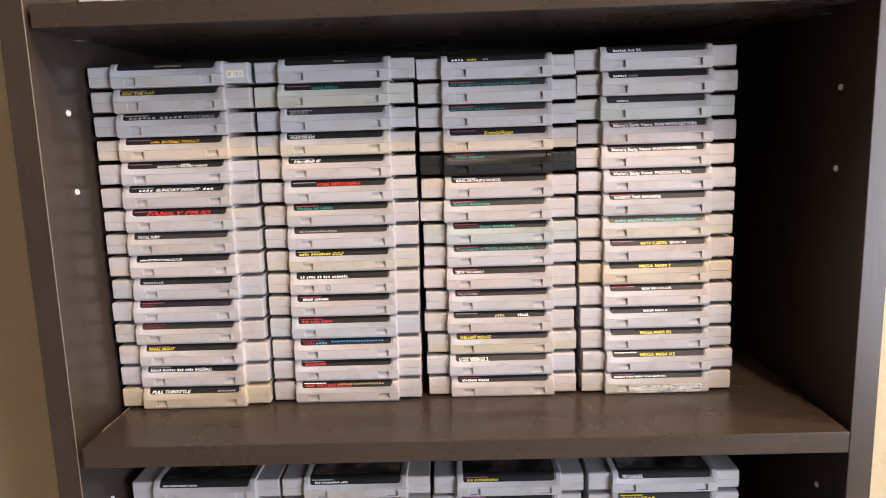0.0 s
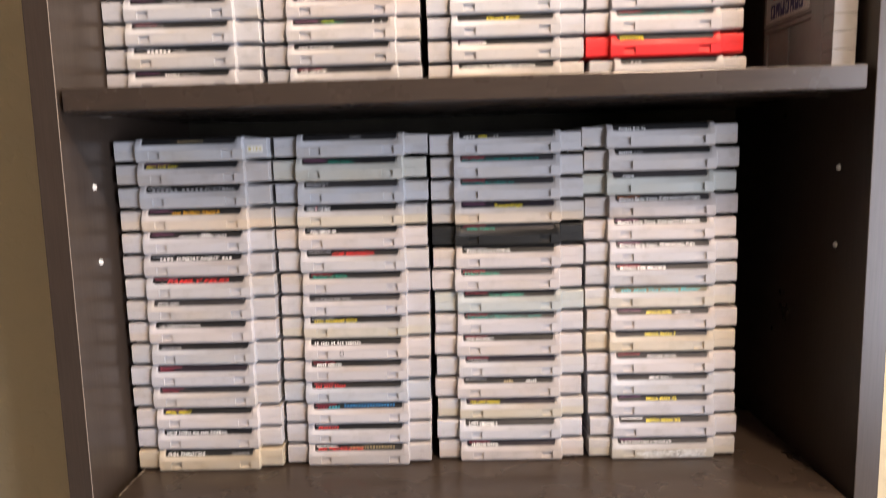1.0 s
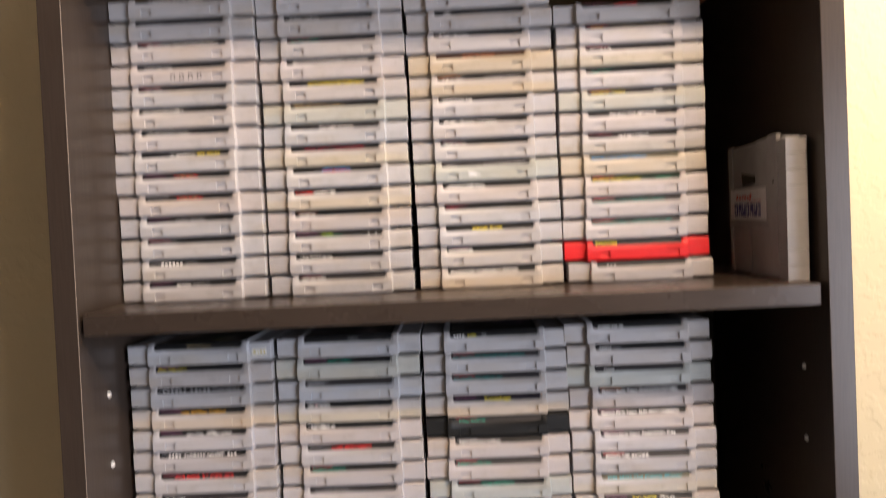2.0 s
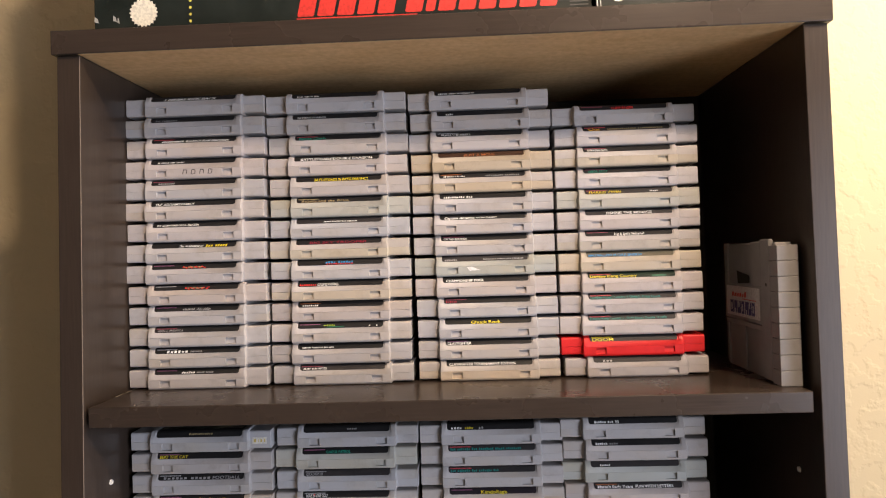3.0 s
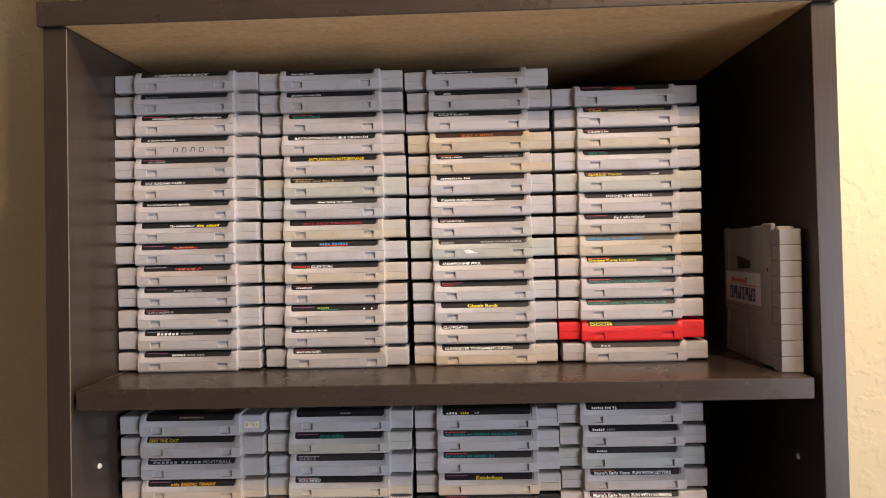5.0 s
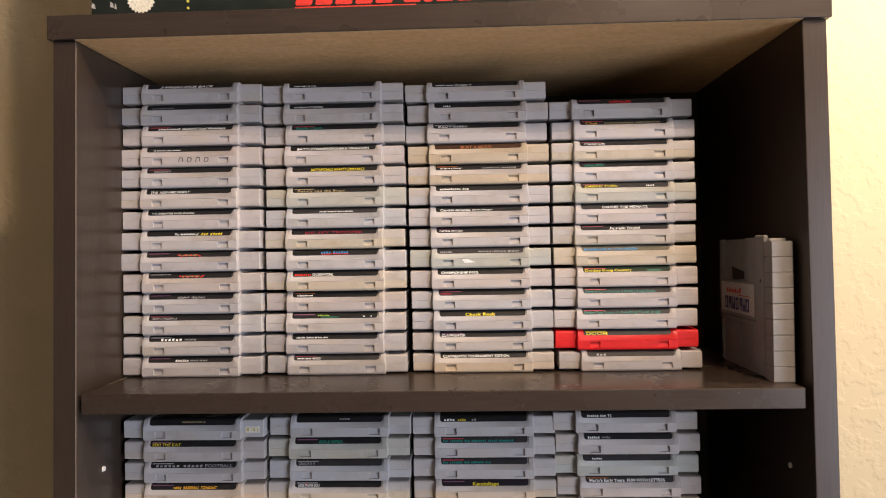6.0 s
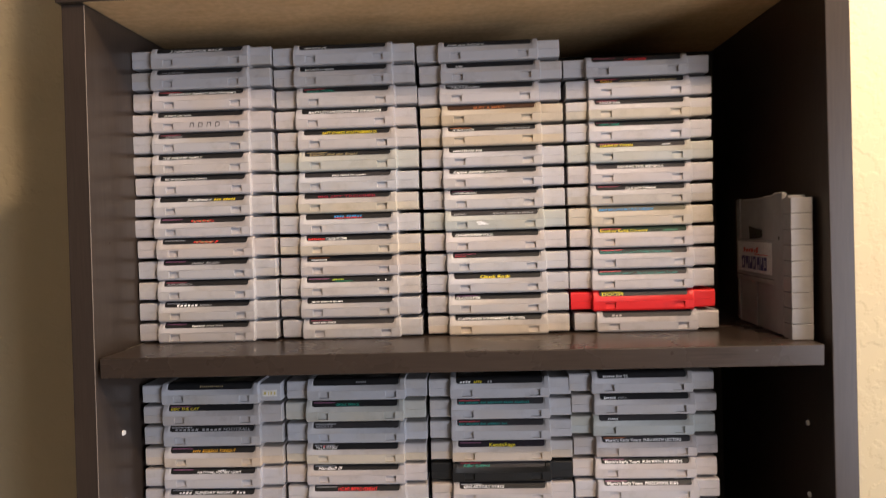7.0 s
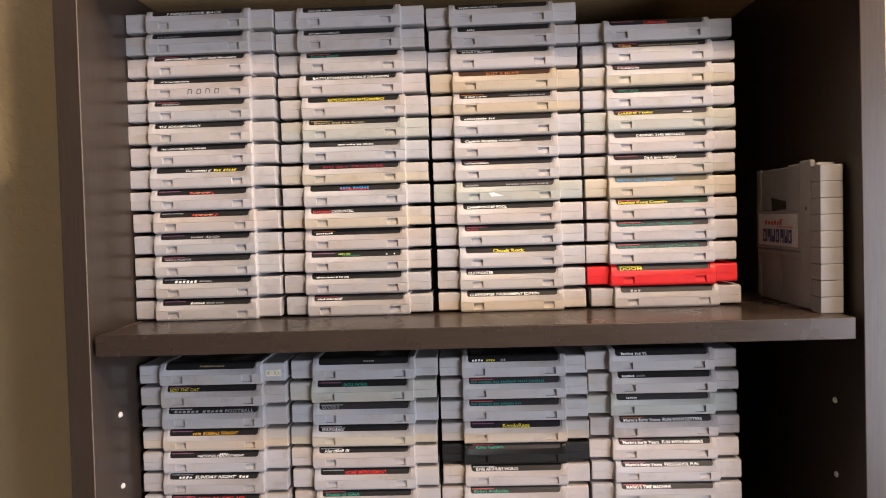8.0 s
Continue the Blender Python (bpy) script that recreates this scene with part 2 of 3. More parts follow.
def bookcase():
    case = thing("bookcase", "tall espresso laminate bookcase with four shelves against the wall", "bookcase")
    for (x0, x1), sign in ((SIDE_L, -1), (SIDE_R, 1)):
        part("side_panel", side_panel(x0, x1, sign), M_WOOD_V, case)
    top = part("top_panel", slab((SIDE_L[0] - 0.003, -0.004, TOP_LO), (SIDE_R[1] + 0.003, DEPTH, TOP_HI), 0.0008), M_WOOD_H, case)
    part("underside", slab((SIDE_L[1] + 0.0002, -0.0026, TOP_LO - 0.0003), (SIDE_R[0] - 0.0002, DEPTH, TOP_LO + 0.0004)), M_RAW, top, "unfinished tan board underside")
    part("back_panel", slab((SIDE_L[0] + 0.002, DEPTH, 0.02), (SIDE_R[1] - 0.002, DEPTH + 0.004, TOP_HI - 0.002)), M_BACK, case, "thin black hardboard back")
    for z, x0, x1, y in zip(SHELF_TOPS, (-0.2765, -0.2765, -0.2820, -0.2820), (0.3310, 0.3350, 0.3400, 0.3400), (0.0, -0.010, -0.004, 0.0)):
        part("shelf", slab((x0, y, z - BOARD), (x1, DEPTH - 0.002, z), 0.0008), M_WOOD_H, case)
    lo, hi = side_x(SIDE_L[1], 0.1, -1), side_x(SIDE_R[0], 0.1, 1)
    part("bottom_shelf", slab((lo, 0.0, 0.075), (hi, DEPTH - 0.002, 0.075 + BOARD), 0.0008), M_WOOD_H, case)
    part("kick_plate", slab((lo, 0.02, 0), (hi, 0.035, 0.075)), M_WOOD_H, case)
    # worn pale seam of the edge banding along one inner front corner
    bm = slab((SIDE_L[1] - 0.0004, -0.0002, 0.0), (SIDE_L[1] + 0.0001, 0.0004, TOP_LO - 0.001))
    bmesh.ops.bisect_plane(bm, geom=bm.verts[:] + bm.edges[:] + bm.faces[:], plane_co=(0, 0, 0.9), plane_no=(0, 0, 1))
    for v in bm.verts:
        v.co.x = side_x(v.co.x, v.co.z, -1)
    part("edge_band", bm, M_SEAM, case, "pale worn seam of the edge banding")
    # chipped pale edge at one end of the shelves
    rnd = random.Random(11)
    for z, x, y0, thick in ((SHELF_TOPS[1], -0.2765, 0.022, 0.0005), (SHELF_TOPS[0], -0.2765, 0.045, 0.0003)):
        bm = bmesh.new()
        y = y0
        while y < 0.085:
            step = rnd.uniform(0.002, 0.009)
            slab((x - 0.0002, y, z - 0.0004), (x + thick * rnd.uniform(0.5, 1.2), y + step, z + 0.0002), bm=bm)
            y += step + rnd.choice((0.0004, 0.001, 0.004))
        part("chipped_edge", bm, M_CHIP, case, "chipped pale edge of a shelf")
    # metal supports under the upper shelf
    for x0, x1 in ((side_x(SIDE_L[1], 1.46, -1), -0.2745), (0.3295, side_x(SIDE_R[0], 1.46, 1))):
        part("shelf_support", slab((x0, 0.062, SHELF_TOPS[0] - BOARD - 0.0014), (x1, 0.071, SHELF_TOPS[0] - BOARD - 0.0002), 0.0003), M_SUPPORT, case, "small dull metal shelf support")
    # shelf pins
    pin = bmesh.new()
    bmesh.ops.create_cone(pin, cap_ends=True, segments=16, radius1=0.0027, radius2=0.0021, depth=0.0016)
    me = bpy.data.meshes.new("shelf_pin")
    pin.to_mesh(me)
    pin.free()
    me.materials.append(M_PIN)
    for z in (1.4025, 1.3385, 1.0610):
        for x, ry in ((side_x(SIDE_L[1], z, -1) + 0.0006, 90), (side_x(SIDE_R[0], z, 1) - 0.0006, -90)):
            ob = place("shelf_pin", me, case, "small pale round plug in a shelf-pin hole")
            ob.matrix_basis = pose(x, 0.043, z, 0, ry, 0)


bookcase()


# ---- cartridges ----
HALF = 0.0676
SEAM = 0.0096


WING = 0.0013


def ring_upper(wing, dip=0.0):
    if wing:
        pts = [(0.0, SEAM), (0.0, 0.0163), (0.0002, 0.0173), (0.0006, 0.0179), (0.0013, 0.0183), (0.003, 0.0185), (0.087, 0.0185), (0.087, SEAM)]
        return [(y - WING if y < 0.05 else y, z) for y, z in pts]
    pts = [(-0.0060, SEAM), (-0.0060, 0.0138), (-0.0040, 0.0172), (-0.0028, 0.0191), (-0.0010, 0.0200), (0.001, 0.0203), (0.087, 0.0203), (0.087, SEAM)]
    if dip:
        pts = [(y + (dip if 0 < i < 5 else 0), z - (dip * 0.6 if 1 < i < 7 else 0)) for i, (y, z) in enumerate(pts)]
    return pts


def ring_lower(wing, notch=0.0):
    s = SEAM - 0.00016
    if wing:
        pts = [(0.0, s), (0.0, 0.0084), (0.0, 0.0081), (0.0, 0.0040), (0.0, 0.0035), (0.0002, 0.0025), (0.0008, 0.0018), (0.003, 0.0016), (0.087, 0.0016), (0.087, s)]
        return [(y - WING if y < 0.05 else y, z) for y, z in pts]
    d = notch
    return [(-0.0060, s), (-0.0060, 0.0084), (-0.0060 + d, 0.0081), (-0.0060 + d * 0.55, 0.0026), (-0.0060, 0.0024), (-0.0057, 0.0013), (-0.0048, 0.0003), (-0.002, 0.0), (0.087, 0.0), (0.087, s)]


def shell_upper():
    plan = [(-HALF, 1, 0, 0.0005), (-HALF + 0.0004, 1, 0, 0), (-0.0471, 1, 0, 0), (-0.0468, 0, 0, 0.0008), (-0.0461, 0, 0, 0), (-0.0424, 0, 0, 0), (-0.0415, 0, 0.0008, 0),
            (0.0415, 0, 0.0008, 0), (0.0424, 0, 0, 0), (0.0461, 0, 0, 0), (0.0468, 0, 0, 0.0008), (0.0471, 1, 0, 0), (HALF - 0.0004, 1, 0, 0), (HALF, 1, 0, 0.0005)]
    rings = []
    for x, wing, dip, inset in plan:
        rings.append([(x, min(y + inset, 0.087), z - (inset if z > SEAM + 0.001 else 0)) for y, z in ring_upper(wing, dip)])
    return loft(rings)


def shell_lower():
    plan = [(-HALF, 1, 0, 0.0005), (-HALF + 0.0004, 1, 0, 0), (-0.0471, 1, 0, 0), (-0.0468, 0, 0, 0.0008), (-0.0461, 0, 0, 0),
            (-0.0357, 0, 0, 0), (-0.0355, 0, 0.0025, 0), (-0.0260, 0, 0.0025, 0), (-0.0258, 0, 0, 0),
            (0.0284, 0, 0, 0), (0.0286, 0, 0.0025, 0), (0.0382, 0, 0.0025, 0), (0.0384, 0, 0, 0),
            (0.0461, 0, 0, 0), (0.0468, 0, 0, 0.0008), (0.0471, 1, 0, 0), (HALF - 0.0004, 1, 0, 0), (HALF, 1, 0, 0.0005)]
    rings = []
    for x, wing, notch, inset in plan:
        rings.append([(x, min(y + inset, 0.087), z + (inset if z < SEAM - 0.001 else 0)) for y, z in ring_lower(wing, notch)])
    return loft(rings)


def bow_sides(bm):
    """The sides of the raised middle swell outwards at half height."""
    for v in bm.verts:
        if 0.0455 < abs(v.co.x) < 0.0475:
            v.co.x += math.copysign(0.0013 * (1.0 - ((v.co.z - 0.0075) / 0.0125) ** 2) - 0.0006, v.co.x)
    return bm


def keep_mesh(name, bm, mat, smooth):
    me = bpy.data.meshes.new(name)
    bm.to_mesh(me)
    bm.free()
    me.materials.append(mat)
    me.polygons.foreach_set("use_smooth", [True] * len(me.polygons))
    me.set_sharp_from_angle(angle=radians(smooth))
    return me


# slanted face that carries the label: from LA (low, front) to LB (high, back)
LA, LB = Vector((0, -0.00495, 0.0143)), Vector((0, -0.00322, 0.01690))
LUP = (LB - LA).normalized()
LOUT = Vector((0, -LUP.z, LUP.y))
LABEL_HALF = 0.0410


def label_mesh():
    """Label that wraps from the slanted edge on to the upper face, with rounded lower corners."""
    bm = bmesh.new()
    r = 0.0022
    xs = []
    for dx in (0, 0.0002, 0.0006, 0.0012, 0.0022):
        xs.append((-LABEL_HALF + dx, r - math.sqrt(max(0, r * r - (r - dx) ** 2))))
    xs += [(-x, c) for x, c in reversed(xs)]
    tail = [(-0.00322, 0.01690), (-0.0021, 0.0186), (-0.0003, 0.01955), (0.0015, 0.01995), (0.055, 0.01995)]
    rows = []
    for x, cut in xs:
        p = LA + LUP * cut + LOUT * 0.00022
        col = [bm.verts.new((x, p.y, p.z))]
        for y, z in tail:
            q = (y + LOUT.y * 0.00022, z + 0.00018)
            col.append(bm.verts.new((x, *q)))
        rows.append(col)
    for a, b in zip(rows, rows[1:]):
        for i in range(len(a) - 1):
            bm.faces.new((a[i], b[i], b[i + 1], a[i + 1]))
    return bm


ME_UPPER = keep_mesh("front_shell", bow_sides(shell_upper()), M_PLASTIC, 32)
ME_LOWER = keep_mesh("back_shell", bow_sides(shell_lower()), M_PLASTIC, 32)
ME_LABEL = keep_mesh("label", label_mesh(), M_LABEL, 60)

INKS = {"w": (0.94, 0.94, 0.94), "s": (0.36, 0.36, 0.38), "y": (0.80, 0.66, 0.04), "o": (0.80, 0.42, 0.03), "r": (0.72, 0.035, 0.035), "d": (0.28, 0.02, 0.045),
        "g": (0.02, 0.36, 0.26), "t": (0.015, 0.27, 0.25), "b": (0.04, 0.30, 0.70), "c": (0.04, 0.42, 0.50), "n": (0.42, 0.14, 0.05), "u": (0.24, 0.06, 0.17),
        "l": (0.45, 0.62, 0.06), "e": (0.42, 0.33, 0.18), "k": (0.02, 0.02, 0.02)}
STRIPES = {"r": (0.52, 0.075, 0.095), "d": (0.30, 0.075, 0.11), "u": (0.26, 0.10, 0.19)}
INK_NAMES = {"w": "white", "s": "grey", "y": "yellow", "o": "orange", "r": "red", "d": "dark red", "g": "green", "t": "teal", "b": "blue", "c": "turquoise",
             "n": "rust-red", "u": "purple", "l": "lime", "e": "tan", "k": "black"}
TONES = {"g": ((0.420, 0.415, 0.432), "grey"), "p": ((0.442, 0.423, 0.436), "warm grey"), "y": ((0.456, 0.424, 0.385), "yellowed grey"),
         "t": ((0.462, 0.400, 0.315), "tan-yellowed"), "r": ((0.72, 0.018, 0.020), "bright red"), "k": ((0.009, 0.0095, 0.010), "black"), "o": ((0.42, 0.43, 0.41), "dull grey")}
PAPER = {"-": (0.017, 0.017, 0.018), "m": (0.036, 0.034, 0.036), "n": (0.055, 0.028, 0.016), "e": (0.13, 0.12, 0.085), "v": (0.020, 0.016, 0.023), "f": (0.014, 0.030, 0.020)}


def quad(bm, x0, x1, v0, v1, lift, shear=0.0):
    """A small rectangle on the label's slanted face; x, v in metres along and up it."""
    pts = []
    for x, v in ((x0, v0), (x1, v0), (x1 + shear * (v1 - v0), v1), (x0 + shear * (v1 - v0), v1)):
        p = LA + LUP * v + LOUT * lift
        pts.append(bm.verts.new((x, p.y, p.z)))
    return bm.faces.new(pts)


def letters(bm, text, x0, x1, v0, cap, lift, bold, shear):
    """Built-in font lettering set into the span x0..x1 on the slanted face."""
    cu = bpy.data.curves.new("lettering", "FONT")
    cu.body, cu.size, cu.resolution_u, cu.shear = text, 1.0, 2, shear
    cu.offset = bold
    ob = bpy.data.objects.new("lettering", cu)
    me = ob.to_mesh()
    co = [v.co.copy() for v in me.vertices]
    if co:
        lo, hi = min(c.x for c in co), max(c.x for c in co)
        k = (x1 - x0) / max(hi - lo, 1e-6)
        vs = []
        for c in co:
            p = LA + LUP * (v0 + c.y * cap / 0.72) + LOUT * lift
            vs.append(bm.verts.new((x0 + (c.x - lo) * k, p.y, p.z)))
        for poly in me.polygons:
            try:
                bm.faces.new([vs[i] for i in poly.vertices])
            except ValueError:
                pass
    ob.to_mesh_clear()
    bpy.data.objects.remove(ob)
    bpy.data.curves.remove(cu)


def segment(spec):
    """'ink x0 x1 style words': the words in runs; #n stands for plain bars n letters long, @n for ornate print."""
    ink, x0, x1, style, *words = spec.split()
    x0, x1 = (-LABEL_HALF + 2 * LABEL_HALF * float(v) for v in (x0, x1))
    cap = 0.0028
    if "s" in style:
        cap = 0.0021
    if "l" in style:
        cap = 0.0034
    v0 = 0.0020 - cap / 2 + (0.0012 if "u" in style else 0) - (0.0005 if "d" in style else 0)
    shear = 0.25 if "i" in style else 0.0
    bold = 0.022 if "b" in style else 0.014
    bm = bmesh.new()
    runs = []
    for w in words:
        if w[0] in "#@":
            runs.append([int(w[1:]), None])
        elif runs and runs[-1][1] is not None:
            runs[-1][1] += " " + w
            runs[-1][0] += 1 + len(w)
        else:
            runs.append([len(w), w])
    total = sum(r[0] for r in runs) + 0.7 * (len(runs) - 1)
    unit = (x1 - x0) / total
    x = x0
    for count, text in runs:
        if text is None:
            for i in range(count):
                if words[0][0] == "@":
                    # ornate print: overlapping strokes with an uneven outline
                    lo, hi = 0.28 * (1 + math.sin(i * 2.3)), 0.62 + 0.22 * math.sin(i * 1.7 + count)
                    quad(bm, x + (i - 0.1) * unit, x + (i + 1.0) * unit, v0 + cap * lo, v0 + cap * hi, 0.00036 + 0.00001 * (i % 2) + (0.0001 if "s" in style else 0), 0.3 * math.sin(i * 3.1))
                    continue
                tall = (0.84, 0.66, 0.75)[(i * 7 + count) % 3]
                quad(bm, x + (i + 0.12) * unit, x + (i + 0.76) * unit, v0 + cap * 0.06, v0 + cap * tall, 0.00036, shear)
        else:
            letters(bm, text, x, x + count * unit, v0, cap, 0.00036, bold, shear)
        x += (count + 0.7) * unit
    return ink, bm


def cartridge(row, m, where):
    """row: 'tone paper stripe | lettering | lettering'."""
    head, *segs = [p.strip() for p in row.split("|")]
    tone, paper, stripe = head.split()
    color, tone_name = TONES[tone]
    k = random.uniform(0.93, 1.05)
    warm = random.uniform(-0.015, 0.02)
    color = (color[0] * k + (warm if tone not in "rk" else 0), color[1] * k, color[2] * k - (warm if tone not in "rk" else 0))
    inks = [s.split()[0] for s in segs]
    title = INK_NAMES[inks[0]] + " lettering" if inks else "no readable lettering"
    ob = thing("game_cartridge", f"{tone_name} cartridge, {title} on black label, {where}", "game cartridge", "stacked game cartridges", m=m)
    # the two halves yellow unevenly
    front, back = color, color
    if tone == "y":
        front = tuple(0.45 * a + 0.55 * b for a, b in zip(color, TONES["p"][0]))
        back = (color[0] * 1.02, color[1] * 0.985, color[2] * random.uniform(0.88, 0.97))
    place("front_shell", ME_UPPER, ob, "", front)
    place("back_shell", ME_LOWER, ob, "yellowed" if tone == "y" else "", back)
    label = place("label", ME_LABEL, ob, "printed label wrapped over the edge", PAPER[paper])
    if stripe != "-":
        bm = bmesh.new()
        quad(bm, -LABEL_HALF + 0.0015, -LABEL_HALF + 0.0215, 0.0037, 0.0046, 0.0003)
        part("stripe", bm, M_INK, label, INK_NAMES[stripe] + " printed stripe", color=STRIPES.get(stripe, INKS[stripe]))
    for spec in segs:
        ink, bm = segment(spec)
        part("lettering", bm, M_INK, label, INK_NAMES[ink] + " lettering", color=INKS[ink])
    return ob


# each column from its uppermost cartridge down
UPPER = [
    ["g - - | w .15 .78 ib 3 NINJAS KICK BACK", "g - - | s .06 .32 s #3 #9", "p - r | w .12 .92 ib #11 Aaahh!!! Real Monsters", "p - - | w .08 .40 s #2 #6 #4 #6",
     "g - d | s .08 .28 i #8", "g - - | w .05 .52 - THE ADDAMS FAMILY", "p - - | w .05 .55 s THE ADVENTURES OF DR. FRANKEN", "g - - | w .33 .62 i The #9 of | y .64 .90 bil #3 #5",
     "p - u | r .37 .64 l @14 | e .39 .60 s @9", "p - s | r .37 .66 l @15 | e .40 .60 s @9", "g - u | s .34 .48 i #8 | s .50 .67 i Aladdin", "g - d | s .04 .34 s ALIEN vs PREDATOR", "g - s | w .14 .40 l #6 | s .42 .56 s #9", "p - u | w .32 .48 bi #6 | s .50 .70 s #5 #5"],
    ["g - - | w .06 .32 s #5 #4 #2 #4", "g - - | w .06 .40 s BATMAN FOREVER", "g - r | g .05 .36 - Battle Clash", "p - - | w .08 .92 b BATTLETOADS/DOUBLE DRAGON", "g - - | y .22 .85 bl BATTLETOADS IN BATTLEMANIACS",
     "o - e | e .06 .62 - Beauty and the Beast", "g m - | w .32 .72 s #5 #6 #3 #7", "y - - | d .16 .84 b BIG SKY TROOPER", "g - - | b .33 .66 lbu #4 #6 | r .34 .66 sd #12", "y - - | r .02 .22 b #9 | w .23 .48 b COLLEGE FOOTBALL",
     "p - n | w .05 .24 s #8", "g - u | f .30 .62 sd #1 | l .30 .44 su #7 | w .83 .86 s #1 | w .92 .94 s #1", "p - - | w .05 .42 sb #7 #6 #2 #3 #4", "p m d | w .04 .32 sb #5 #4 HOCKEY"],
    ["g - - | w .04 .46 s #5 #4 HOCKEY 95", "g - - | w .10 .19 - #4", "p - s | w .06 .40 s BULLS V BLAZERS", "t n - | n .30 .66 lb BUST A MOVE", "y - n | w .05 .30 si #2 #5 #1 #6 | s .54 .94 s #10 #8", "p - - | w .04 .38 ib #10 #3",
     "p - - | w .05 .40 bi Captain America | w .42 .66 si and the Avengers", "g - d | w .03 .30 s CAPTAIN NOVOLIN", "o m - | s .03 .18 - #7 | s .48 .95 s #9 #10 #8", "p - - | w .04 .48 b CHAMPIONSHIP POOL", "g - d | d .02 .15 b #6", "p - - | y .30 .65 lb Chuck Rock",
     "g - u | w .02 .30 b CLAYFIGHTER", "y - - | w .03 .80 - CLAYFIGHTER TOURNAMENT EDITION"],
    ["g - d | r .36 .62 lb CLIFFHANGER", "p - r | o .06 .20 b Clue | e .28 .92 s #14 #12", "y - d | w .05 .28 sb COLLEGE SLAM", "p - d | g .05 .28 - COOL SPOT", "o m d | y .04 .42 ib DARIUS TWIN | w .74 .84 s #5", "p m - | w .24 .76 - DENNIS THE MENACE",
     "y - d | w .33 .68 i Dig & Spike Volleyball", "t e - | b .02 .64 b MAUI MALLARD IN COLD SHADOW", "p f r | y .02 .56 b Donkey Kong Country | f .70 .96 l #1", "p m r | t .02 .82 - Donkey Kong Country 2 Diddy's Kong Quest", "p m r | t .02 .90 - Donkey Kong Country 3 - Dixie Kong's Double Trouble", "r m y | y .03 .27 l DOOM",
     "p m - | s .10 .22 - #3"],
]
LOWER = [
    ["g - - | e .38 .66 su #12", "g - u | y .03 .36 - EEK! THE CAT", "g - s | s .06 .62 - #6 #5 | s .64 .96 - FOOTBALL", "y - u | o .26 .78 ib #4 BASEBALL TONIGHT", "p - u | w .56 .66 su #4 | w .32 .84 sbd NATIONAL HOCKEY NIGHT", "p - s | w .10 .90 ib #4 SUNDAY NIGHT #3", "g - d | r .16 .84 lib FAMILY FEUD",
     "g m - | w .05 .28 - FATAL FURY", "p - - | w .04 .50 sb #4 INTERNATIONAL SOCCER", "g - - | s .04 .26 - #8", "p v d | d .03 .18 s #6", "g m d | d .03 .22 s #7", "p - u | y .03 .32 ib FINAL FIGHT", "p - s | w .03 .72 b #5 #6 #3 #4 BASEBALL", "t - - | w .03 .46 bi FULL THROTTLE | s .76 .96 s #11"],
    ["g - - | s .50 .62 su #6", "o - u | g .28 .56 - GHOUL PATROL", "g m s | s .03 .22 - GRADIUS III", "y - s | w .04 .29 b HOLE IN ONE GOLF | r .12 .15 lu #1", "p - s | w .06 .34 bi HardBall III", "g - s | r .28 .74 lb HOME IMPROVEMENT", "p - r | g .04 .42 - Illusion of GAIA", "p m - | s .06 .46 s #3 #10 #5 #7", "y - s | y .04 .38 ib #4 #8 | y .40 .52 ib GOLF",
     "p - - | w .04 .56 b #2 #4 #2 #3 #7", "p - r | w .06 .34 b #5 #7", "g - r | r .04 .38 - #3 #4 #5", "p - r | d .04 .16 b #4 | c .17 .30 b #4 | b .34 .92 su #18", "p - s | r .04 .28 bi #8", "p - w | r .04 .14 - #5 | r .16 .56 - THE JUNGLE BOOK | e .40 .92 su #16"],
    ["g - - | w .04 .17 b #4 | y .20 .30 b #4 | s .36 .42 - #2", "g m r | t .02 .84 - #3 #7 #3 #8 #5 #8", "g m r | t .02 .58 - #3 #7 #3 #7 #3", "y v u | y .36 .66 bl KendoRage", "k m r | g .06 .36 - Killer Instinct", "p - s | w .05 .52 - KING ARTHUR'S WORLD", "p m r | g .04 .42 - Kirby's Avalanche", "o - r | g .28 .66 - Great #10", "p m r | t .03 .86 - The Legend of ZELDA A Link to the Past",
     "p - d | w .03 .34 sb LESTER THE UNLIKELY", "g v r | s .03 .25 s THE LION KING", "p - s | e .45 .56 l #4 | w .70 .82 b #5", "y v u | y .04 .38 ib THE LOST VIKINGS", "p m - | w .04 .36 lb LOST VIKINGS 2", "p v r | w .05 .35 b #8 #6"],
    ["g - - | w .06 .34 - #6 #3 95", "g - - | w .04 .18 b #6 | s .20 .30 s #4", "o m - | w .10 .22 sb #6", "p m n | w .04 .44 b Mario's Early Years | w .47 .90 b FUN WITH LETTERS", "p - u | w .04 .44 b Mario's Early Years | w .47 .92 b FUN WITH NUMBERS", "p m u | w .04 .44 b Mario's Early Years | w .47 .84 b PRESCHOOL FUN", "p m r | w .05 .54 b MARIO'S TIME MACHINE",
     "y e - | c .06 .34 il #4 #5 | c .36 .92 il The Fishing Master", "p m u | y .32 .60 b MATH BLASTER | w .63 .80 s EPISODE ONE", "t m - | y .32 .66 b MEGA MAN 7", "p m r | w .34 .66 s MEGA MAN SOCCER", "g m - | w .36 .62 s MEGA MAN X", "p m u | y .32 .66 b MEGA MAN X2", "p m w | y .30 .68 b MEGA MAN X3", "y m u | w .03 .60 s #8 #6 #6 #2 #3 #5 #4"],
]
